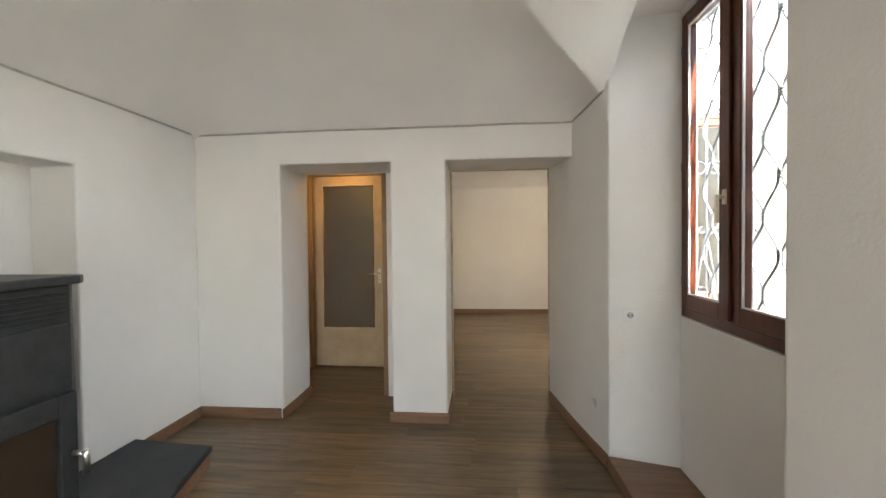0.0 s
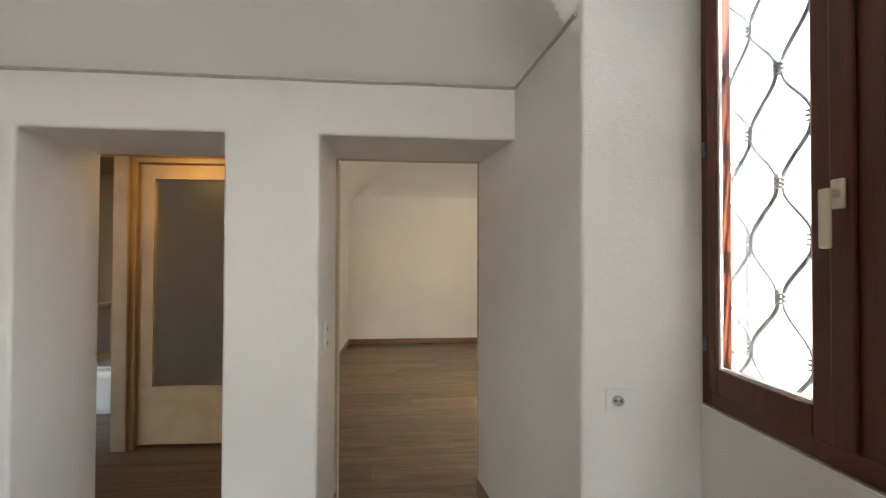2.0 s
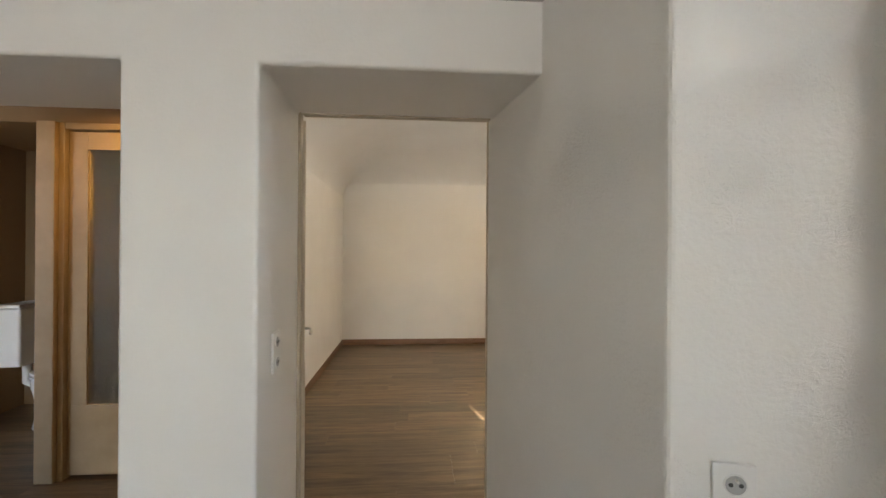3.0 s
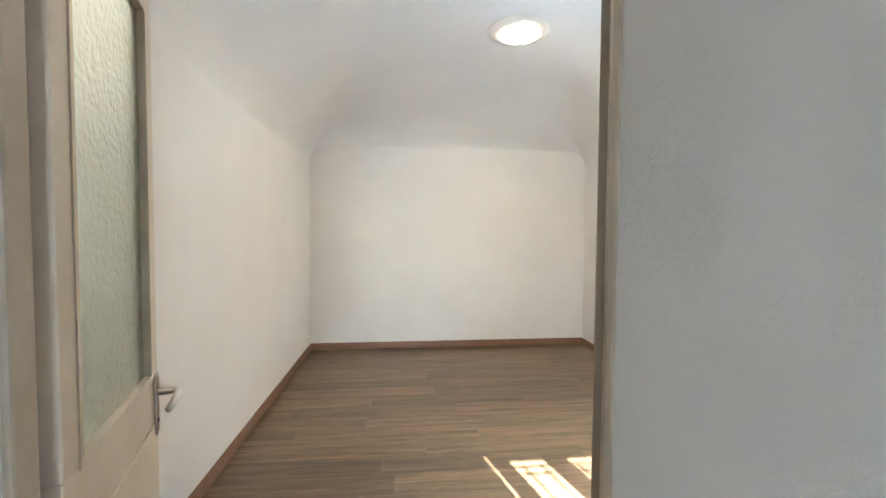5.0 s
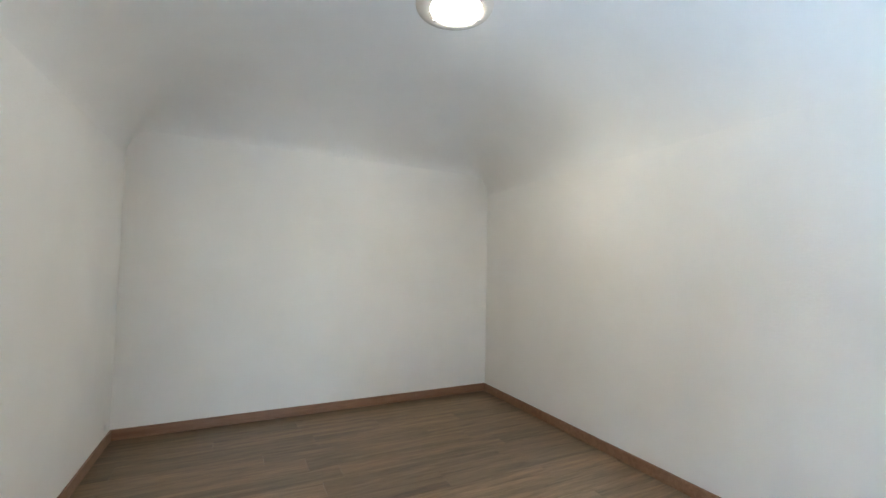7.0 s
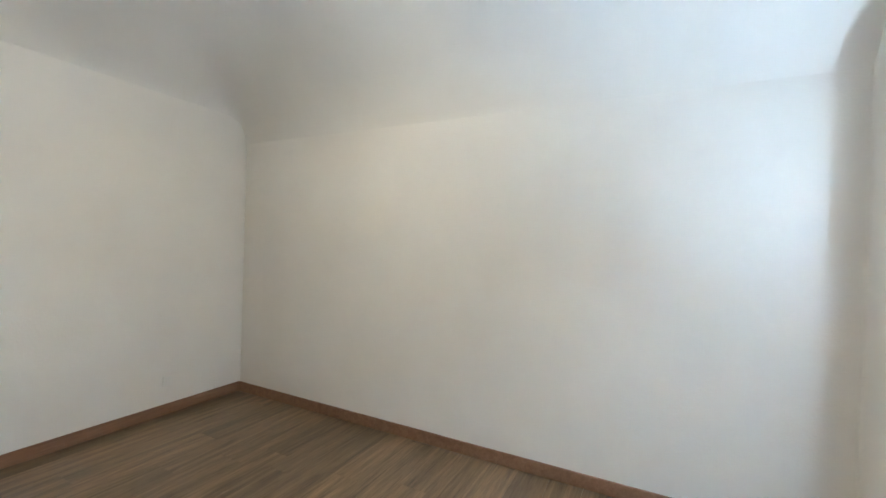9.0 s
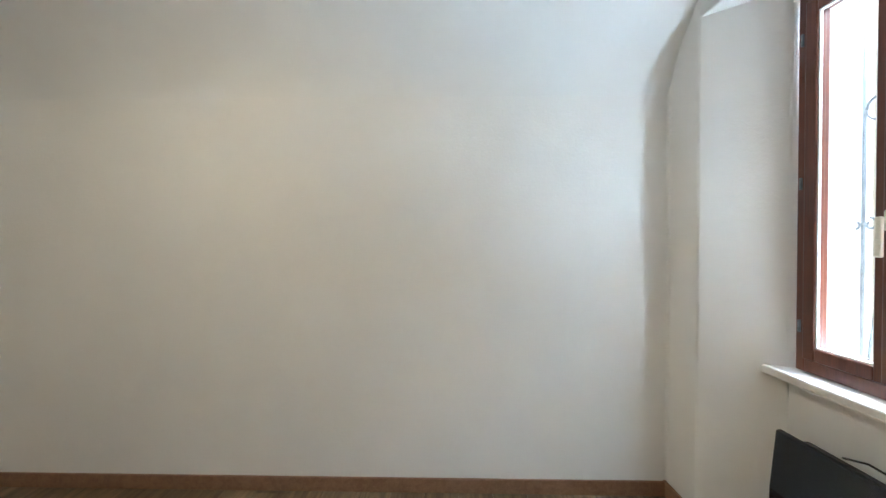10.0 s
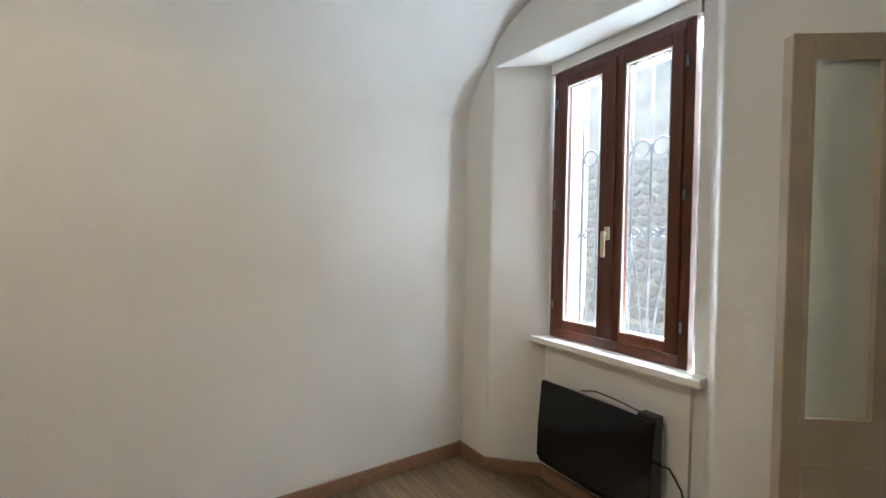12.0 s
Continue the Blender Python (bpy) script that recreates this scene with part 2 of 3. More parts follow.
add_prism(bm, [(-1.9, 0), (1.85, 0), (1.85, 1.904), (3.16, 1.904), (3.16, 0), (FRONT, 0), (FRONT, TOP), (-1.9, TOP)], -0.30, 0.0, 0)
add_box(bm, (-0.45, -1.9, 0), (-0.302, FRONT, TOP))
structure("wall_left", bm, PLASTER, "white plastered wall with a recess above the stove", bevel=0.012)

# The opening in this unseen wall is made up to let fill light in.
structure("wall_back", prism([(0.0, 0), (1.6, 0), (1.6, 2.2), (2.9, 2.2), (2.9, 0), (3.60, 0), (3.60, TOP), (0.0, TOP)], -1.9, -1.6, 1), PLASTER, "plain white plastered wall with an added opening, unseen")

# pier between the living room window and the bedroom window
structure("wall_pier", prism([(3.13, 3.61), (3.50, 3.50), (3.60, 3.49), (3.60, 4.25), (3.60, 4.60), (3.53, 4.62), (3.44, 4.78), (2.975, 4.778), (2.945, 4.728), (3.03, FRONT)][::-1], 0, TOP),
          PLASTER_ROUGH, "rough white plastered pier beside the window", bevel=0.012)
# Unseen outer part, out to x 3.735, is added to cut the sun streaks.
structure("wall_right_near", prism([(3.13, 2.13), (3.13, -1.6), (3.735, -1.6), (3.735, 2.50), (3.60, 2.53), (3.50, 2.53)], 0, TOP), PLASTER, "white plastered wall beside the window", bevel=0.012)
structure("wall_under_window_1", box((3.505, 2.53, 0), (3.60, 3.495, 0.985)), PLASTER, "white plastered wall below the window")
structure("wall_over_window_1", prism([(3.13, 2.13), (3.50, 2.53), (3.60, 2.53), (3.60, 3.49), (3.50, 3.50), (3.13, 3.61)], 2.76, TOP), PLASTER, "white plastered window head")
structure("wall_sunk_head", box((3.505, 2.53, 2.715), (3.60, 3.495, 2.758)), PLASTER, "white plastered strip above the window")

# bedroom
structure("wall_bedroom_left", box((1.472, REAR, 0), (WEST, FAR, TOP)), PLASTER, "plain white bedroom wall")
structure("wall_bedroom_far", box((1.40, FAR, 0), (5.25, FAR + 0.25, TOP)), PLASTER, "plain white bedroom wall")
structure("wall_bedroom_right", prism([(EAST, 4.88), (4.69, 4.875), (4.45, 4.60), (4.45, 4.25), (5.25, 4.25), (5.25, FAR), (EAST, FAR)], 0, TOP), PLASTER, "plain white bedroom wall turning into the window niche", bevel=0.02)
structure("wall_bedroom_door_return", box((1.53, REAR, 0), (2.04, REAR + 0.10, TOP)), PLASTER, "white wall beside the door")
structure("wall_bedroom_door_head", box((2.04, REAR, 2.10), (3.02, REAR + 0.06, TOP)), PLASTER, "white wall above the door")
structure("wall_under_window_2", box((3.60, 4.25, 0), (4.45, 4.615, 0.872)), PLASTER, "white wall below the window")
bm = box((3.60, 4.545, 2.468), (4.45, 4.615, TOP))
add_box(bm, (3.60, 4.25, 2.86), (4.45, 4.543, TOP))
structure("wall_over_window_2", bm, PLASTER, "white wall above the window")
structure("wall_niche_head", prism([(3.44, 4.78), (3.53, 4.617), (4.46, 4.617), (4.69, 4.875)], 2.53, TOP), PLASTER, "white plastered head of the window niche", bevel=0.01)

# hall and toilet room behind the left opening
structure("wall_hall_left", box((-1.15, REAR, 0), (-1.0, 7.0, 2.6)), HALL_WALL_DIM, "hall wall with dim warm light put into its colour")
structure("wall_hall_right", box((1.43, REAR, 0), (1.468, 7.0, 2.6)), HALL_WALL_DIM, "hall wall with dim warm light put into its colour")
structure("wall_hall_back", box((-1.0, 6.85, 0), (1.43, 7.0, 2.6)), HALL_WALL_DIM, "toilet room wall with dim warm light put into its colour")
structure("wall_hall_partition", box((0.33, 5.62, 0), (0.41, 6.85, 2.35)), HALL_WALL_DIM, "partition of the toilet room")
structure("wall_hall_head", box((-1.0, 5.50, 2.235), (1.43, 5.60, 2.35)), HALL_WALL_DIM, "wall above the hall doors")
structure("ceiling_hall", box((-1.0, REAR, 2.35), (1.43, 6.85, 2.6)), HALL_WALL_DIM, "hall ceiling with dimness put into its colour", "ceiling")


def vault(name, x0, x1, y0, y1, spring, rise, reach, curve, lunette, label, step=0.045, crease=0):
    """A pavilion vault over a room, with one lunette over a window, as one curved sheet."""
    bm = bmesh.new()
    nx, ny = int((x1 - x0) / step) + 1, int((y1 - y0) / step) + 1
    grid = []
    for i in range(nx + 1):
        row = []
        for j in range(ny + 1):
            x, y = x0 + (x1 - x0) * (1 - math.cos(math.pi * i / nx)) / 2, y0 + (y1 - y0) * (1 - math.cos(math.pi * j / ny)) / 2
            dx = min(1.0, max(0.0, min(x - x0, x1 - x) / reach[0]))
            dy = min(1.0, max(0.0, min(y - y0, y1 - y) / reach[1]))
            zx = spring[0] + rise[0] * (1 - (1 - dx) ** 2) ** curve
            zy = spring[1] + rise[1] * (1 - (1 - dy) ** 2) ** curve
            h = max(0.0, 1 - abs(zx - zy) / 0.14)
            z = min(zx, zy) - 0.035 * h * h
            row.append(bm.verts.new((x, y, max(z, lunette(x, y)))))
        grid.append(row)
    for i in range(nx):
        for j in range(ny):
            bm.faces.new((grid[i][j], grid[i][j + 1], grid[i + 1][j + 1], grid[i + 1][j]))
    ob = smooth(structure(name, bm, CEIL, label, "ceiling"))
    if crease:
        ob.data.set_sharp_from_angle(angle=radians(crease))
    return ob


def lunette_living(x, y):
    u = (y - 2.9) / 0.82
    return 2.34 + 0.37 * (1 - u * u) if abs(u) < 1 and x > 1.6 else 0.0


def lunette_bedroom(x, y):
    u = (x - 4.06) / 0.72
    return 2.45 + 0.42 * math.sqrt(1 - u * u) if abs(u) < 1 and y < 6.0 else 0.0


vault("ceiling_living", -0.01, 3.15, -1.61, FRONT + 0.01, (2.335, 2.335), (0.55, 0.55), (1.5, 1.5), 1.0, lunette_living, "white vaulted plaster ceiling with a lunette over the window", 0.022, 20)
vault("ceiling_bedroom", WEST - 0.003, EAST + 0.003, 4.75, FAR + 0.01, (2.20, 2.40), (0.82, 0.61), (1.7, 2.0), 0.5, lunette_bedroom, "white coved plaster ceiling")
# Unseen slab, added to hold sky and sun off the vaults.
structure("roof", prism([(-1.2, -1.95), (3.62, -1.95), (3.62, 4.22), (5.3, 4.22), (5.3, FAR + 0.3), (-1.2, FAR + 0.3)], TOP, TOP + 0.15), PLASTER, "unseen roof slab added to keep the sky out", "roof")


def ledge(name, points, z):
    """The thin raised line at the foot of the vault, a little uneven."""
    bm = bmesh.new()
    pts = []
    for a, b in zip(points, points[1:]):
        n = max(2, int((Vector(b) - Vector(a)).length / 0.12))
        pts += [Vector(a).lerp(Vector(b), k / n) for k in range(n)]
    pts.append(Vector(points[-1]))
    add_tube(bm, [(p.x, p.y, z + 0.006 * noise.noise(Vector((p.x * 2.1, p.y * 2.1, 0.3)))) for p in pts], 0.008, 6)
    return structure(name, bm, LINE_GREY, "thin grey line at the foot of the vault", "trim")


ledge("trim_vault", [(0.004, 0.2, 0), (0.004, FRONT - 0.004, 0), (3.03, FRONT - 0.004, 0), (3.075, 3.53, 0)], 2.33)


def skirting(name, points, inward=1):
    """A run of skirting board along wall points, 8.5 cm high; the face steps to the room side of the run."""
    t, h = 0.013, 0.085
    bm = bmesh.new()
    for (ax, ay), (bx, by) in zip(points, points[1:]):
        d = Vector((bx - ax, by - ay)).normalized()
        n = Vector((-d.y, d.x)) * inward * t
        prof = [(ax - d.x * 0.002, ay - d.y * 0.002), (bx + d.x * 0.011, by + d.y * 0.011), (bx + d.x * 0.011 + n.x, by + d.y * 0.011 + n.y), (ax - d.x * 0.002 + n.x, ay - d.y * 0.002 + n.y)]
        add_prism(bm, prof, 0.001, h)
    ob = structure(name, bm, SKIRT, "oak skirting board along the wall", "baseboard")
    return soft_edges(ob, 0.004, 2)


skirting("baseboard_living_left", [(0.0, 4.157), (0.0, 3.53)])
skirting("baseboard_living_front", [(0.70, FRONT), (0.013, FRONT)])
skirting("baseboard_opening_left", [(0.72, REAR), (0.72, 4.16)])
skirting("baseboard_pillar", [(1.632, 4.17), (1.632, REAR)], -1)
skirting("baseboard_pillar_front", [(2.083, FRONT), (1.619, FRONT)])
skirting("baseboard_opening_right", [(2.07, 4.171), (2.07, 4.66)], -1)
skirting("baseboard_pier", [(3.13, 3.62), (3.03, 4.17), (2.949, 4.715)], 1)
skirting("baseboard_bedroom", [(3.05, 4.779), (3.43, 4.78), (3.52, 4.635), (4.44, 4.635), (4.685, 4.885), (EAST - 0.011, 4.893), (EAST - 0.0, FAR - 0.0), (WEST + 0.0, FAR - 0.0), (WEST, 4.80)], 1)

# raised floor of the living room window niche
bm = prism([(3.12, 2.15), (3.50, 2.54), (3.504, 3.495), (3.12, 3.60)], 0.0, 0.088)
structure("niche_step", bm, SKIRT, "oak-faced raised step in the window niche", "step", 0.005)


# ---- windows ----
def window(name, label, width, height, stile, rail, mullion, handle_z, m):
    """A two-sash wooden window, its lower left corner at m; x along the width, y towards the room, z up."""
    ob = tagged(new(name), label, "window", kind="structure")
    d0, d1 = -0.03, 0.022
    fr = 0.042
    bm = bmesh.new()
    add_box(bm, (0, d0, 0), (fr, d1, height))
    add_box(bm, (width - fr, d0, 0), (width, d1, height))
    add_box(bm, (fr, d0, 0), (width - fr, d1, fr + 0.012))
    add_box(bm, (fr, d0, height - fr), (width - fr, d1, height))
    soft_edges(part("window_frame", bm, WINDOW_WOOD, ob), 0.004)
    mid = width / 2
    for side in (0, 1):
        x0, x1 = (fr + 0.003, mid - 0.002) if side == 0 else (mid + 0.002, width - fr - 0.003)
        z0, z1 = fr + 0.015, height - fr - 0.003
        g0, g1 = (stile, mid - mullion / 2) if side == 0 else (mid + mullion / 2, width - stile)
        h0, h1 = rail, height - stile
        bm = bmesh.new()
        add_box(bm, (x0, d0 + 0.006, z0), (g0, d1 + 0.012, z1))
        add_box(bm, (g1, d0 + 0.006, z0), (x1, d1 + 0.012, z1))
        add_box(bm, (g0, d0 + 0.006, z0), (g1, d1 + 0.012, h0))
        add_box(bm, (g0, d0 + 0.006, h1), (g1, d1 + 0.012, z1))
        sash = soft_edges(part("sash", bm, WINDOW_WOOD, ob), 0.005)
        pane = part("pane", box((g0 - 0.006, -0.006, h0 - 0.006), (g1 + 0.006, -0.002, h1 + 0.006)), CLEAR, sash, "clear glass pane")
        pane.visible_shadow = False
        bm = bmesh.new()
        w = 0.007
        for a, b in (((g0, d1 - 0.006, h0), (g0 + w, d1 + 0.004, h1)), ((g1 - w, d1 - 0.006, h0), (g1, d1 + 0.004, h1)),
                     ((g0 + w, d1 - 0.006, h0), (g1 - w, d1 + 0.004, h0 + w)), ((g0 + w, d1 - 0.006, h1 - w), (g1 - w, d1 + 0.004, h1))):
            add_box(bm, a, b)
        part("glazing_seal", bm, WHITE_PLASTIC, sash, "pale glazing seal")
    soft_edges(part("meeting_strip", box((mid - 0.027, d1 + 0.013, fr + 0.02), (mid + 0.027, d1 + 0.026, height - fr - 0.008)), WINDOW_WOOD, ob), 0.005)
    for z in (height * 0.12, height * 0.5, height * 0.88):
        for x in (fr * 0.7, width - fr * 0.7):
            smooth(part("hinge", tube([(x, d1 + 0.010, z - 0.025), (x, d1 + 0.010, z + 0.025)], 0.006), IRON, ob, "small grey metal hinge"))
    handle = part("handle", rounded_box((mid - 0.015, d1 + 0.026, handle_z - 0.035), (mid + 0.015, d1 + 0.036, handle_z + 0.035)), BRASS, ob, "champagne metal window handle")
    bm = bmesh.new()
    add_tube(bm, [(mid, d1 + 0.036, handle_z), (mid, d1 + 0.068, handle_z)], 0.010, 10)
    part("spindle", bm, BRASS, handle)
    part("lever", rounded_box((mid - 0.012, d1 + 0.058, handle_z - 0.125), (mid + 0.012, d1 + 0.072, handle_z + 0.012), 0.005), BRASS, handle)
    ob.matrix_world = m
    return ob


# room side is -x for window 1 and +y for window 2
window("window_1", "mahogany-stained two-sash window with a metal handle", 0.956, 1.725, 0.082, 0.135, 0.165, 0.645,
       pose(3.53, 2.540, 0.99, 0, 0, 90))
window("window_2", "mahogany-stained two-sash window above a black heater", 0.806, 1.590, 0.100, 0.110, 0.135, 0.62,
       pose(3.621, 4.585, 0.876))


def sill(name, outline, z0, z1, label):
    return structure(name, prism(outline, z0, z1), PLASTER, label, "sill", 0.008)


sill("window_sill", [(3.53, 4.60), (4.45, 4.60), (4.50, 4.70), (3.525, 4.70)], 0.835, 0.874, "white plastered sill below the bedroom window")


# ---- window grilles ----
def lozenge_grille():
    """Wavy bars that meet in collars, outside the living room window."""
    ob = thing("window_grille", "grey wrought iron lozenge grille outside the window", "grille", (3.655, 2.53, 1.0))
    pitch, wave, height = 0.107, 0.36, 1.72
    for k in range(10):
        y0 = 0.01 + k * pitch
        sign = 1 if k % 2 else -1
        pts = []
        for n in range(0, 79):
            z = height * n / 78
            c = math.cos(2 * math.pi * z / wave)
            pts.append((0.0 + 0.004 * sign, y0 + sign * (pitch / 2 - 0.008) * max(-1.0, min(1.0, 1.12 * c)), z))
        smooth(part("wavy_bar", tube(pts, 0.007, 8), IRON, ob))
    for k in range(9):
        for n in range(12):
            z = wave * (n / 2)
            if z > height or (n % 2 == 0) != (k % 2 == 1):
                continue
            y = 0.01 + (k + 0.5) * pitch
            bm = bmesh.new()
            for s in (-0.014, 0.0, 0.014):
                add_box(bm, (-0.010, y - 0.016, z + s - 0.003), (0.010, y + 0.016, z + s + 0.003))
            part("collar", bm, IRON, ob)
    for z in (0.0, height):
        part("cross_bar", rounded_box((-0.012, -0.05, z - 0.012), (0.012, 1.02, z + 0.012), 0.003), IRON, ob)
    for z in (0.15, 1.55):
        for y in (-0.03, 1.0):
            part("wall_pin", tube([(0, y, z), (-0.08, y, z)], 0.008), IRON, ob)
    return ob


def scroll(cx, cz, r, turn, mirror):
    pts = []
    for n in range(30):
        a = turn + mirror * n / 29 * 3.6 * math.pi / 2
        rr = r * (1 - 0.62 * n / 29)
        pts.append((cx + rr * math.cos(a), 0, cz + rr * math.sin(a)))
    return pts


def ring_grille():
    """Upright bars with points, a row of rings, scrolls and fans, outside the bedroom window."""
    ob = thing("window_grille", "grey wrought iron bar grille with rings and scrolls", "grille", (3.60, 4.33, 0.90))
    bars = [0.03 + 0.113 * k for k in range(8)]
    for k, x in enumerate(bars):
        smooth(part("bar", tube([(x, 0, 0.0), (x, 0, 1.68)], 0.0075, 8), IRON, ob))
        bm = bmesh.new()
        add_tube(bm, [(x, 0, 1.555), (x, 0, 1.60)], 0.013, 6)
        for a in (-1, 1):
            add_tube(bm, [(x, 0, 1.60), (x + a * 0.022, 0, 1.585), (x + a * 0.040, 0, 1.55)], 0.0065, 6)
        part("bar_point", bm, IRON, ob)
    for a, b in zip(bars, bars[1:]):
        c = (a + b) / 2
        smooth(part("ring", tube([(c + 0.047 * math.cos(t * math.pi / 12), 0, 1.085 + 0.047 * math.sin(t * math.pi / 12)) for t in range(25)], 0.006, 6), IRON, ob))
    for k, x in enumerate(bars):
        for mirror in (-1, 1):
            smooth(part("scroll", tube(scroll(x + mirror * 0.030, 0.60, 0.028, math.pi / 2, -mirror), 0.0055, 6), IRON, ob))
        if k % 2 == 0:
            for a in (-1, 1):
                smooth(part("fan_bar", tube([(x, 0, 0.575), (x + a * 0.05, 0, 0.30), (x + a * 0.085, 0, 0.02)], 0.006, 6), IRON, ob))
    for z in (0.015, 1.66):
        part("cross_bar", rounded_box((-0.02, -0.005, z - 0.004), (0.85, 0.005, z + 0.004), 0.002), IRON, ob)
    return ob


lozenge_grille()
ring_grille()


# ---- doors ----
def glazed_leaf(name, label, width, height, stile, glass_lo, glass_hi, paint, pane_mat, m, panel=True, handle=None):
    """A painted door leaf with one tall pane; x along the width from the hinge, y its thickness, z up."""
    ob = tagged(new(name), label, "door", kind="structure")
    t = 0.019
    bm = bmesh.new()
    add_prism(bm, [(0, 0), (width, 0), (width, glass_lo), (0, glass_lo)], -t, t, 1)
    add_box(bm, (0, -t, glass_lo), (stile, t, height))
    add_box(bm, (width - stile, -t, glass_lo), (width, t, height))
    add_box(bm, (stile, -t, glass_hi), (width - stile, t, height))
    soft_edges(part("leaf", bm, paint, ob), 0.003)
    pane = part("pane", box((stile - 0.004, -0.003, glass_lo - 0.004), (width - stile + 0.004, 0.003, glass_hi + 0.004)), pane_mat, ob, "frosted textured glass pane")
    pane.visible_shadow = False
    for s in (-1, 1):
        bm = bmesh.new()
        w = 0.010
        y0, y1 = sorted((s * 0.006, s * (t + 0.003)))
        for a, b in (((stile - w, glass_lo - w), (stile + 0.002, glass_hi + w)), ((width - stile - 0.002, glass_lo - w), (width - stile + w, glass_hi + w)),
                     ((stile + 0.002, glass_lo - w), (width - stile - 0.002, glass_lo + 0.002)), ((stile + 0.002, glass_hi - 0.002), (width - stile - 0.002, glass_hi + w))):
            add_box(bm, (a[0], y0, a[1]), (b[0], y1, b[1]))
        part("glazing_bead", bm, paint, ob)
        if panel:
            bm = rounded_box((stile * 0.9, min(s * t, s * (t + 0.006)), 0.12), (width - stile * 0.9, max(s * t, s * (t + 0.006)), glass_lo - 0.13), 0.003)
            part("raised_panel", bm, paint, ob)
        if handle:
            hx, hz, reach = handle
            hy = s * (t + 0.001)
            plate = part("handle", rounded_box((hx - 0.016, min(hy, hy + s * 0.006), hz - 0.11), (hx + 0.016, max(hy, hy + s * 0.006), hz + 0.05), 0.002), CHROME, ob, "satin metal lever handle")
            bm = bmesh.new()
            add_tube(bm, [(hx, hy, hz), (hx, hy + s * 0.045, hz), (hx - reach * 0.012, hy + s * 0.055, hz), (hx - reach * 0.07, hy + s * 0.056, hz - 0.003), (hx - reach * 0.105, hy + s * 0.050, hz - 0.012)], 0.0085, 10)
            smooth(part("lever", bm, CHROME, plate))
            part("keyhole", tube([(hx, hy, hz - 0.075), (hx, hy + s * 0.0075, hz - 0.075)], 0.006), DARK_HOLE, plate)
    ob.matrix_world = m
    return ob


def jamb(name, a, b, mat, label):
    ob = structure(name, box(a, b), mat, label, "door frame")
    return soft_edges(ob, 0.004)


# bedroom double door, wide leaf open against the wall, narrow leaf open towards the window
bm = bmesh.new()
add_box(bm, (2.052, 4.645, 0), (2.082, 4.688, 2.09))
add_box(bm, (2.045, 4.69, 0), (2.060, 4.725, 2.09))
add_prism(bm, [(2.966, 4.722), (2.944, 4.724), (2.940, 4.740), (2.958, 4.788), (2.995, 4.790), (2.995, 4.770)], 0, 2.09)
add_box(bm, (2.084, 4.66, 2.062), (2.945, 4.70, 2.09))
soft_edges(structure("door_frame_1", bm, TAUPE, "taupe painted door frame at the end of the opening", "door frame"), 0.006)
glazed_leaf("door_1", "cream painted door leaf with textured glass, standing open", 0.56, 2.04, 0.066, 1.03, 1.96, CREAM, FROST,
            pose(2.068, 4.712, 0.012, 0, 0, 107), True, (0.53, 0.975, 1))
glazed_leaf("door_2", "narrow taupe painted door leaf with frosted glass, open", 0.305, 2.04, 0.060, 0.93, 1.965, TAUPE, FROST_FINE,
            pose(2.972, 4.808, 0.012, 0, 0, 52.5))

# hall doors
bm = bmesh.new()
add_box(bm, (0.275, 5.46, 0), (0.385, 5.60, 2.235))
add_box(bm, (0.387, 5.485, 0), (0.422, 5.60, 2.235))
add_box(bm, (0.424, 5.485, 2.195), (1.43, 5.56, 2.235))
soft_edges(structure("door_frame_2", bm, CREAM_DIM, "cream hall door frame, darkened for dim light", "door frame"), 0.005)
glazed_leaf("door_3", "cream hall door leaf, darkened for dim light, with tall frosted pane", 0.83, 2.16, 0.115, 0.44, 2.05, CREAM_DIM, FROST_FINE,
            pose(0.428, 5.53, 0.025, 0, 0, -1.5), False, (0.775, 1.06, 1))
glazed_leaf("door_4", "narrow frosted hall door leaf in the dark", 0.30, 2.16, 0.03, 0.62, 2.05, CREAM_DIM, FROST_FINE,
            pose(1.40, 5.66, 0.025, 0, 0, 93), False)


# ---- stove on its hearth ----
def hearth():
    ob = thing("hearth", "dark slate hearth slab on an oak-faced plinth", "hearth")
    outline = [(0.004, 3.515), (0.004, 1.0), (0.74, 1.0), (0.73, 2.90), (0.59, 3.47)]
    inner = [(0.004, 3.50), (0.004, 1.01), (0.725, 1.01), (0.715, 2.895), (0.578, 3.455)]
    part("plinth", prism(inner, 0.0, 0.085), SKIRT, ob, "oak-faced plinth")
    soft_edges(part("slab", prism(outline, 0.087, 0.128), SLATE, ob, "dark slate slab"), 0.012, 3)
    return ob


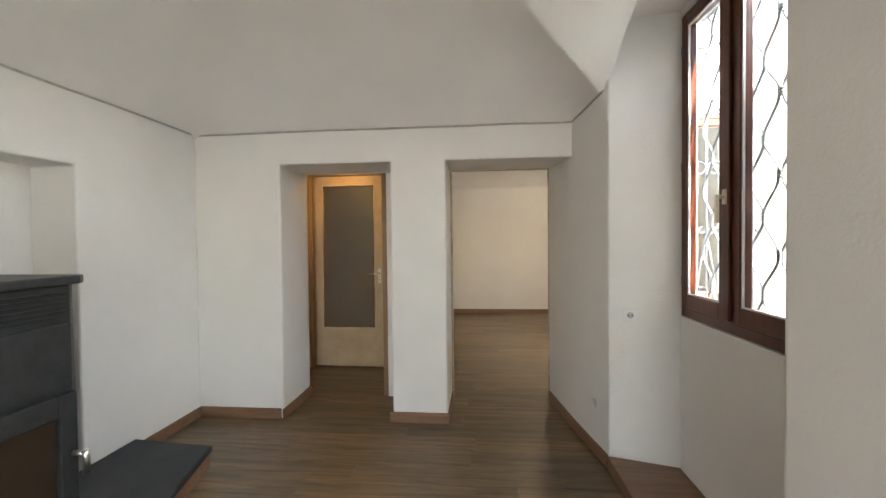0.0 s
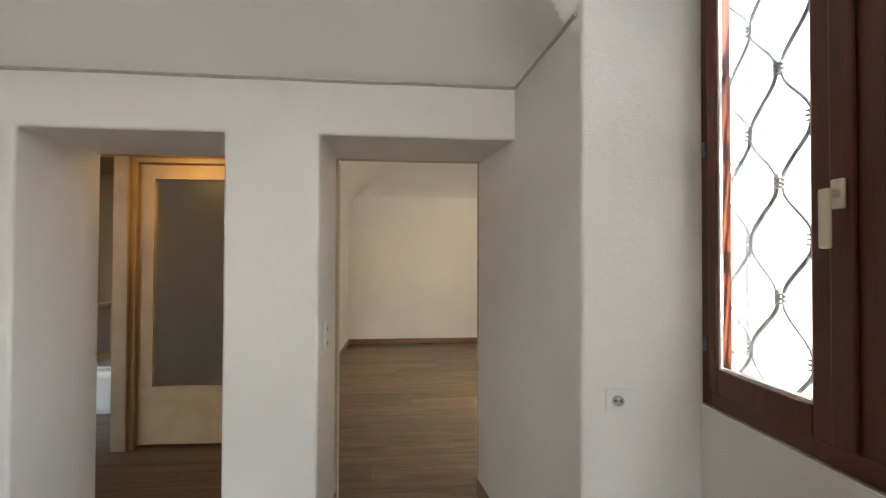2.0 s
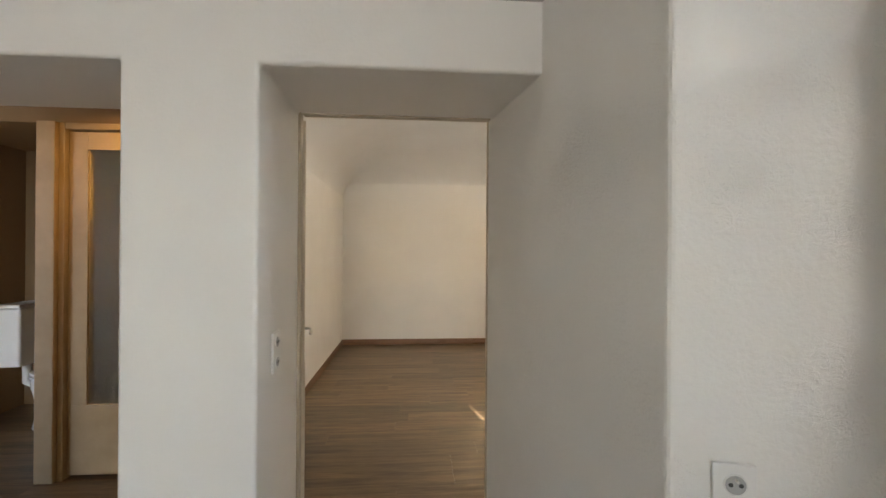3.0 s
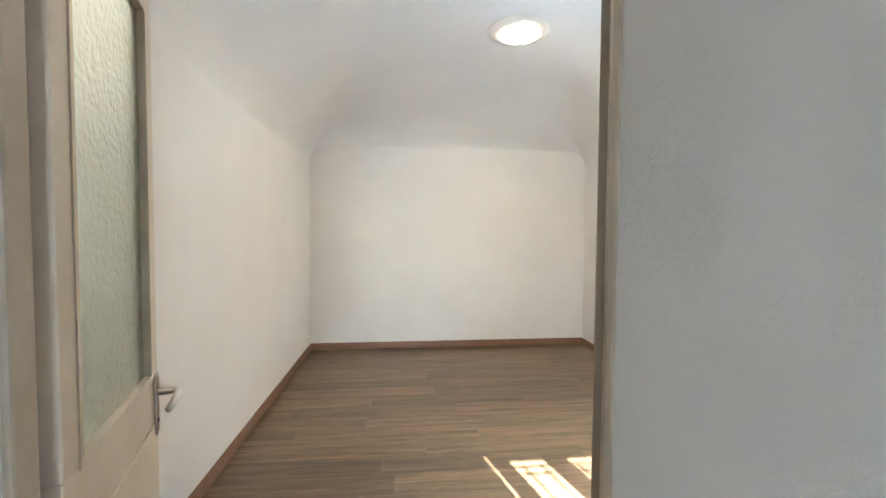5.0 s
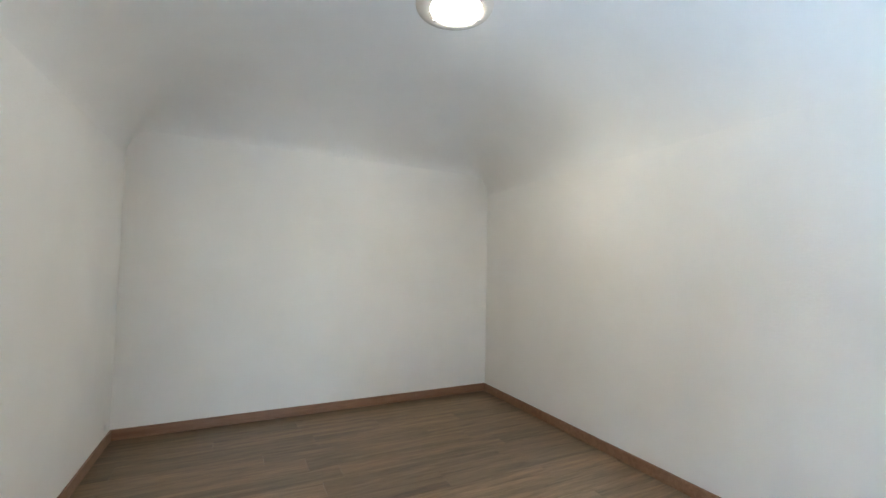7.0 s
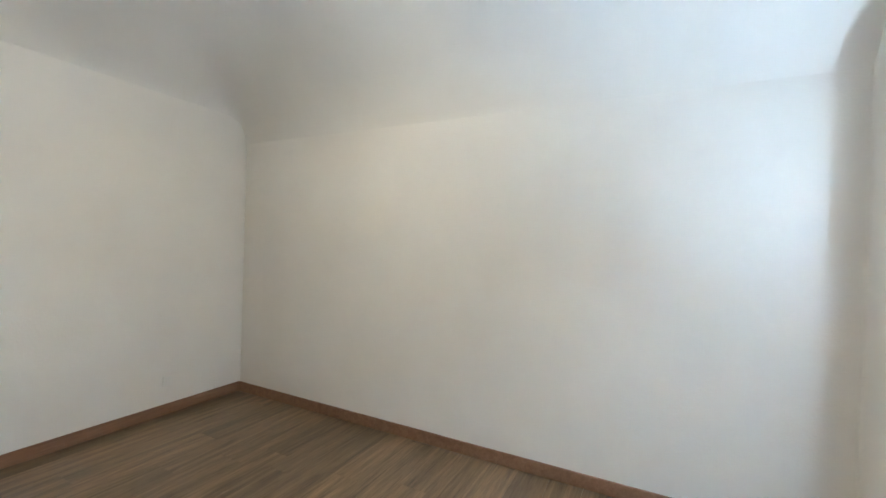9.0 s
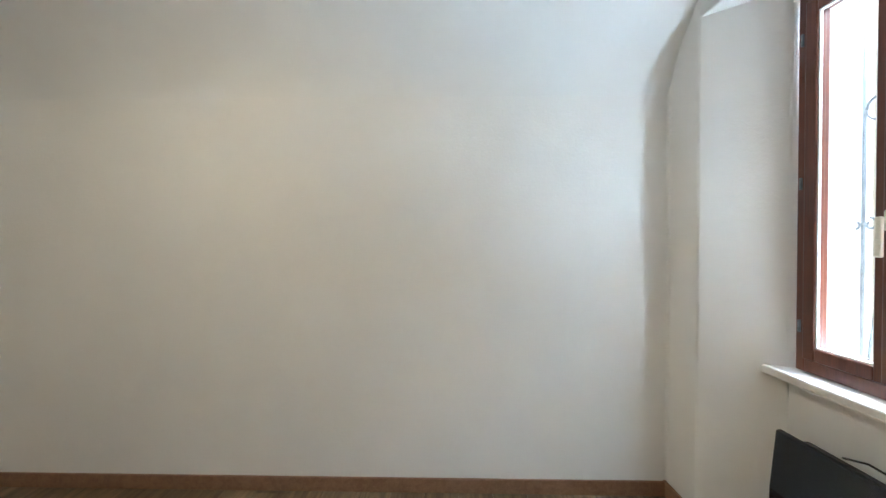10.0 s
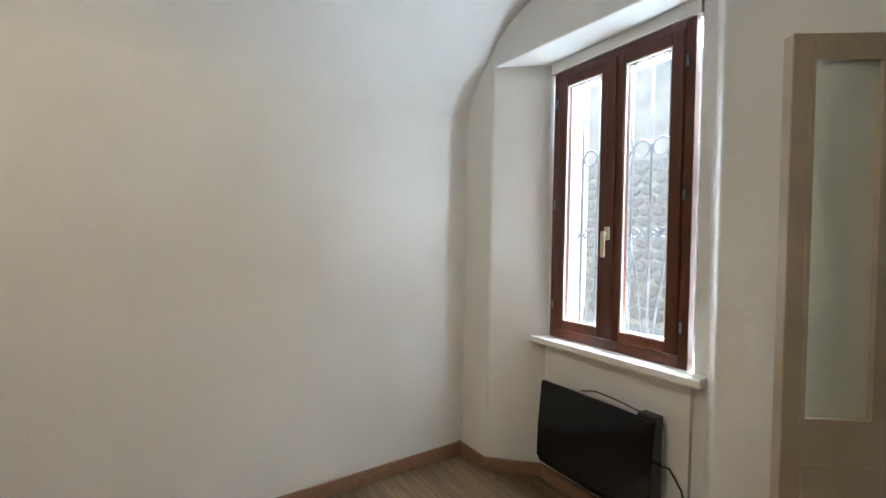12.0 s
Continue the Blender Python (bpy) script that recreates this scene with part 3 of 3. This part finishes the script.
def stove():
    """A wide steel wood stove, its front facing +x."""
    ob = thing("wood_stove", "anthracite steel wood stove standing on the hearth", "stove", (0.0, 2.30, 0.129))
    w = 0.46
    soft_edges(part("body", prism([(-0.20, -w), (0.40, -w), (0.44, -w + 0.05), (0.44, w - 0.05), (0.40, w), (-0.20, w)], 0.0, 1.13), STOVE, ob), 0.006)
    soft_edges(part("top_plate", prism([(-0.22, -w - 0.02), (0.43, -w - 0.02), (0.475, -w + 0.04), (0.475, w - 0.03), (0.44, w + 0.02), (-0.22, w + 0.02)], 1.132, 1.172), STOVE, ob), 0.008)
    bm = bmesh.new()
    for y0, y1 in ((-w + 0.08, -0.02), (0.02, w - 0.08)):
        for k in range(6):
            z = 0.985 + 0.021 * k
            add_box(bm, (0.441, y0, z), (0.452, y1, z + 0.009))
    part("vent_louvres", bm, BLACK, ob, "black vent louvres")
    soft_edges(part("front_panel", box((0.441, -w + 0.06, 0.66), (0.455, w - 0.06, 0.955)), STOVE, ob), 0.004)
    bm = bmesh.new()
    add_box(bm, (0.441, -w + 0.06, 0.06), (0.475, -w + 0.14, 0.64))
    add_box(bm, (0.441, w - 0.14, 0.06), (0.475, w - 0.06, 0.64))
    add_box(bm, (0.441, -w + 0.14, 0.06), (0.475, w - 0.14, 0.14))
    add_box(bm, (0.441, -w + 0.14, 0.545), (0.475, w - 0.14, 0.64))
    door = soft_edges(part("stove_door", bm, STOVE, ob, "framed stove door"), 0.005)
    part("stove_glass", box((0.442, -w + 0.14, 0.14), (0.452, w - 0.14, 0.545)), SOOT_GLASS, door, "sooty dark glass")
    bm = bmesh.new()
    add_tube(bm, [(0.475, w - 0.085, 0.36), (0.53, w - 0.085, 0.36)], 0.012, 10)
    add_tube(bm, [(0.53, w - 0.085, 0.375), (0.535, w - 0.08, 0.34), (0.532, w - 0.08, 0.26)], 0.014, 10)
    smooth(part("door_handle", bm, CHROME, door, "pale metal handle"))
    return ob


hearth()
stove()


# ---- electric heater, ceiling lamp, sockets ----
def heater():
    """A flat black glass heater whose front bows out at its foot, on the wall below the bedroom window."""
    ob = thing("electric_heater", "black glass electric heater on the wall", "heater", (4.02, 4.62, 0.0))
    prof = [(0.05, 0.16), (0.125, 0.17), (0.155, 0.22), (0.150, 0.40), (0.125, 0.64), (0.105, 0.645), (0.118, 0.62), (0.06, 0.60)]
    front = part("glass_front", prism([(y, z) for y, z in prof], -0.335, 0.335, 0), BLACK_GLASS, ob, "glossy black glass front")
    soft_edges(front, 0.004)
    part("casing", rounded_box((-0.30, 0.018, 0.18), (0.30, 0.05, 0.61), 0.006), BLACK, ob, "black metal casing")
    part("control_box", rounded_box((-0.325, 0.03, 0.585), (-0.235, 0.10, 0.655), 0.006), BLACK, ob)
    for x in (-0.2, 0.2):
        part("bracket", box((x - 0.02, 0.0, 0.3), (x + 0.02, 0.018, 0.5)), BLACK, ob)
    bm = bmesh.new()
    add_tube(bm, [(-0.30, 0.05, 0.42), (-0.37, 0.06, 0.44), (-0.42, 0.05, 0.36), (-0.44, 0.03, 0.22), (-0.43, 0.02, 0.10)], 0.0045, 8)
    smooth(part("cable", bm, BLACK, ob, "black cable"))
    bm = bmesh.new()
    add_tube(bm, [(0.10, 0.07, 0.645), (0.02, 0.06, 0.665), (-0.10, 0.06, 0.66), (-0.24, 0.07, 0.65)], 0.004, 8)
    smooth(part("cable", bm, BLACK, ob, "black cable"))
    return ob


heater()


def ceiling_lamp():
    ob = thing("ceiling_lamp", "round glass ceiling lamp with a pale frosted rim, lit", "lamp", (3.50, 7.19, 2.983))
    smooth(part("ring", lathe([(0.135, 0.01), (0.240, 0.01), (0.250, 0.0), (0.244, -0.012), (0.205, -0.026), (0.162, -0.034), (0.155, -0.024)]), RIM_GLASS, ob, "pale frosted glass rim"))
    dome = lathe([(0.158, -0.02), (0.153, -0.03), (0.14, -0.040), (0.115, -0.050), (0.08, -0.057), (0.05, -0.061), (0.02, -0.063), (0.004, -0.0635)])
    smooth(part("dome", dome, LAMP_GLASS, ob, "glowing frosted glass dome"))
    for a in (0, 120, 240):
        m = pose(0, 0, 0, 0, 0, a)
        bm = bmesh.new()
        add_box(bm, (0.146, -0.008, -0.045), (0.170, 0.008, -0.02), m)
        part("clip", bm, CHROME, ob)
    part("base", lathe([(0.12, 0.05), (0.12, -0.018)]), WHITE_PLASTIC, ob)
    return ob


ceiling_lamp()


def wall_socket(label, m, size=0.082, round_hole=True, pieces=1):
    """A wall plate, its back on the local y = 0 plane and facing -y."""
    ob = tagged(new("wall_socket"), label, "socket")
    h = size * pieces
    part("plate", rounded_box((-size / 2, -0.010, -h / 2), (size / 2, -0.0005, h / 2), 0.003), WHITE_PLASTIC, ob)
    for k in range(pieces):
        z = (k - (pieces - 1) / 2) * size
        if round_hole:
            smooth(part("well", tube([(0, -0.0125, z), (0, -0.009, z)], size * 0.27, 24), WHITE_PLASTIC, ob))
            # A flat disc, not sunk: its grey paints the shade of the well.
            part("recess", tube([(0, -0.0132, z), (0, -0.0126, z)], size * 0.235, 24), SOCKET_WELL, ob)
            for x in (-0.0095, 0.0095):
                part("pin_hole", tube([(x, -0.0142, z), (x, -0.0134, z)], 0.0045, 10), DARK_HOLE, ob)
            part("earth_pin", tube([(0, -0.022, z + 0.011), (0, -0.0134, z + 0.011)], 0.0028, 10), CHROME, ob)
        else:
            part("rocker", rounded_box((-size * 0.3, -0.0145, z - size * 0.3), (size * 0.3, -0.010, z + size * 0.3), 0.002), WHITE_PLASTIC, ob)
    ob.matrix_world = m
    return ob


wall_socket("white wall socket on the rough window pier", pose(3.247, 3.574, 0.977, 0, 0, -16.6))
wall_socket("small white blank plate low on the pier", pose(3.096, 3.80, 0.34, 0, 0, -79.8), 0.05, False)
wall_socket("white square socket low on the bedroom wall", pose(4.316, FAR, 0.262), 0.075, False)
wall_socket("small white socket low on the bedroom wall", pose(WEST, 8.93, 0.155, 0, 0, 90), 0.05, False)
wall_socket("white double switch plate in the door opening", pose(2.07, 4.345, 1.07, 0, 0, 90), 0.075, True, 2)


# ---- toilet in the dim room ----
def toilet():
    ob = thing("toilet", "white ceramic toilet with cistern in the dim room", "toilet", (-0.62, 6.35, 0.0))
    soft_edges(part("cistern", prism([(0.0, -0.18), (0.17, -0.17), (0.17, 0.17), (0.0, 0.18)], 0.52, 0.98), CERAMIC, ob), 0.02, 3)
    soft_edges(part("cistern_lid", box((-0.01, -0.19, 0.982), (0.185, 0.19, 1.01)), CERAMIC, ob), 0.008)
    def oval(z, sx, sy, cx):
        return [(cx + sx * math.cos(2 * math.pi * k / 32), sy * math.sin(2 * math.pi * k / 32), z) for k in range(32)]
    bm = bmesh.new()
    rings = [[bm.verts.new(p) for p in oval(*r)] for r in ((0.0, 0.16, 0.11, 0.30), (0.08, 0.14, 0.10, 0.30), (0.22, 0.15, 0.12, 0.32), (0.34, 0.22, 0.17, 0.37), (0.41, 0.25, 0.185, 0.40))]
    for a, b in zip(rings, rings[1:]):
        for k in range(32):
            n = (k + 1) % 32
            bm.faces.new((a[k], a[n], b[n], b[k]))
    bm.faces.new(rings[-1])
    bm.faces.new(rings[0][::-1])
    smooth(part("bowl", bm, CERAMIC, ob))
    soft_edges(part("seat", prism([p[:2] for p in oval(0, 0.26, 0.195, 0.40)], 0.412, 0.435), CERAMIC, ob, "closed white seat"), 0.006)
    soft_edges(part("seat_lid", prism([p[:2] for p in oval(0, 0.255, 0.19, 0.395)], 0.438, 0.46), CERAMIC, ob), 0.008)
    smooth(part("flush_pipe", tube([(0.08, 0, 0.52), (0.08, 0, 0.36), (0.16, 0, 0.33)], 0.03, 12), CERAMIC, ob))
    return ob


toilet()


# ---- outside ----
structure("ground", box((-60, -60, -0.35), (80, 80, -0.12)), CONCRETE, "pale concrete courtyard ground", "ground")
structure("facade_neighbour", box((5.252, 4.25, -0.12), (13.0, 4.6, 6.5)), RENDER_WALL, "sunlit cream rendered outside wall", "facade")
structure("facade_skin", box((3.60, 4.235, -0.12), (3.615, 4.25, TOP)), RENDER_WALL, "cream render edge", "facade")
bm = bmesh.new()
add_box(bm, (4.45, 4.238, -0.12), (5.25, 4.249, TOP))
add_box(bm, (3.616, 4.238, -0.12), (4.45, 4.249, 0.86))
add_box(bm, (3.616, 4.238, 2.865), (4.45, 4.249, TOP))
structure("facade_own", bm, RENDER_WALL, "sunlit cream rendered outside wall", "facade")


def shutter(at, turn):
    ob = thing("window_shutter", "green painted louvred shutter folded open against the wall", "shutter", at, turn, "bedroom shutters")
    w, h, t = 0.43, 1.64, 0.019
    bm = bmesh.new()
    add_box(bm, (0, -t, 0), (0.06, t, h))
    add_box(bm, (w - 0.06, -t, 0), (w, t, h))
    for z0, z1 in ((0, 0.09), (h - 0.08, h)):
        add_box(bm, (0.06, -t, z0), (w - 0.06, t, z1))
    soft_edges(part("frame", bm, GREEN, ob), 0.003)
    for lo, hi in ((0.105, h - 0.085),):
        n = int((hi - lo) / 0.042)
        for k in range(n):
            z = lo + (hi - lo) * (k + 0.5) / n
            bm = bmesh.new()
            add_box(bm, (0.058, -0.024, -0.004), (w - 0.058, 0.024, 0.004), pose(0, 0, z, -38))
            part("slat", bm, GREEN, ob)
    for z in (0.25, h - 0.25):
        part("hinge", tube([(-0.006, 0, z - 0.05), (-0.006, 0, z + 0.05)], 0.008), IRON, ob)
    part("latch", rounded_box((w - 0.03, -t - 0.012, 0.62), (w - 0.012, -t, 0.72)), CHROME, ob)
    return ob


shutter((4.84, 4.205, 0.91), 0)
shutter((5.60, 4.205, 0.91), 0)


# stone boundary wall across the courtyard: stones stand proud of the mortar
def stone_wall():
    core = structure("stone_wall", box((4.2, -1.45, -0.12), (13.0, -1.06, 3.0)), MORTAR, "weathered grey field stone wall across the courtyard", "wall")
    rng = random.Random(5)
    kinds = []
    for k in range(6):
        bm = bmesh.new()
        bmesh.ops.create_icosphere(bm, subdivisions=2, radius=0.5)
        for v in bm.verts:
            v.co *= 1 + 0.22 * noise.noise(v.co * 2.3 + Vector((k * 7.1, 0, 0)))
            v.co.y = max(-0.42, min(0.42, v.co.y * 1.2))
        kinds.append(mesh_of("stone", bm, STONE))
    count = 0
    z = 0.0
    while z < 2.9 and count < 290:
        x, h = 4.6 + rng.random() * 0.2, 0.17 + rng.random() * 0.09
        while x < 10.4 and count < 290:
            w = h * (1.0 + rng.random() * 1.0)
            ob = new("stone", kinds[count % 6])
            ob.parent = core
            ob.matrix_world = Matrix.LocRotScale((x + w / 2, -1.055, z + h / 2), Euler((0, rng.uniform(-0.15, 0.15), 0)), (w * 1.04, 0.09, h * 1.06))
            x += w
            count += 1
        z += h
    return core


stone_wall()
structure("facade_upper", box((4.2, -1.45, 3.002), (13.0, -1.10, 4.9)), RENDER_SHADE, "pale render above the stone wall, toned down for shade", "facade")
structure("brick_house", box((13.2, -3.0, -0.12), (15.0, 4.0, 5.0)), BRICK, "red brick house side beyond the courtyard", "facade")


# ---- floor boards ----
base = structure("floor", box((-1.15, -1.9, -0.30), (3.60, FAR + 0.2, -0.009)), SKIRT, "oak-look laminate floor boards", "floor")
structure("floor_bedroom_slab", box((3.602, 4.26, -0.30), (5.25, FAR + 0.2, -0.009)), SKIRT, "slab below the bedroom boards", "floor")
rng = random.Random(11)
BOARD, LENGTH = 0.192, 1.285
y = -1.62
while y < FAR:
    x_end = 3.595 if y + BOARD < 4.30 else 5.0
    x = -1.0 - rng.random() * LENGTH
    while x < x_end:
        a, b = max(x, -1.0), min(x + LENGTH, x_end)
        if b - a > 0.03:
            bm = box((a - (a + b) / 2 + 0.0006, -BOARD / 2 + 0.0006, -0.008), (b - (a + b) / 2 - 0.0006, BOARD / 2 - 0.0006, 0.0))
            ob = part("floor_board", bm, FLOOR, base)
            ob.matrix_world = pose((a + b) / 2, y + BOARD / 2, 0)
        x += LENGTH
    y += BOARD
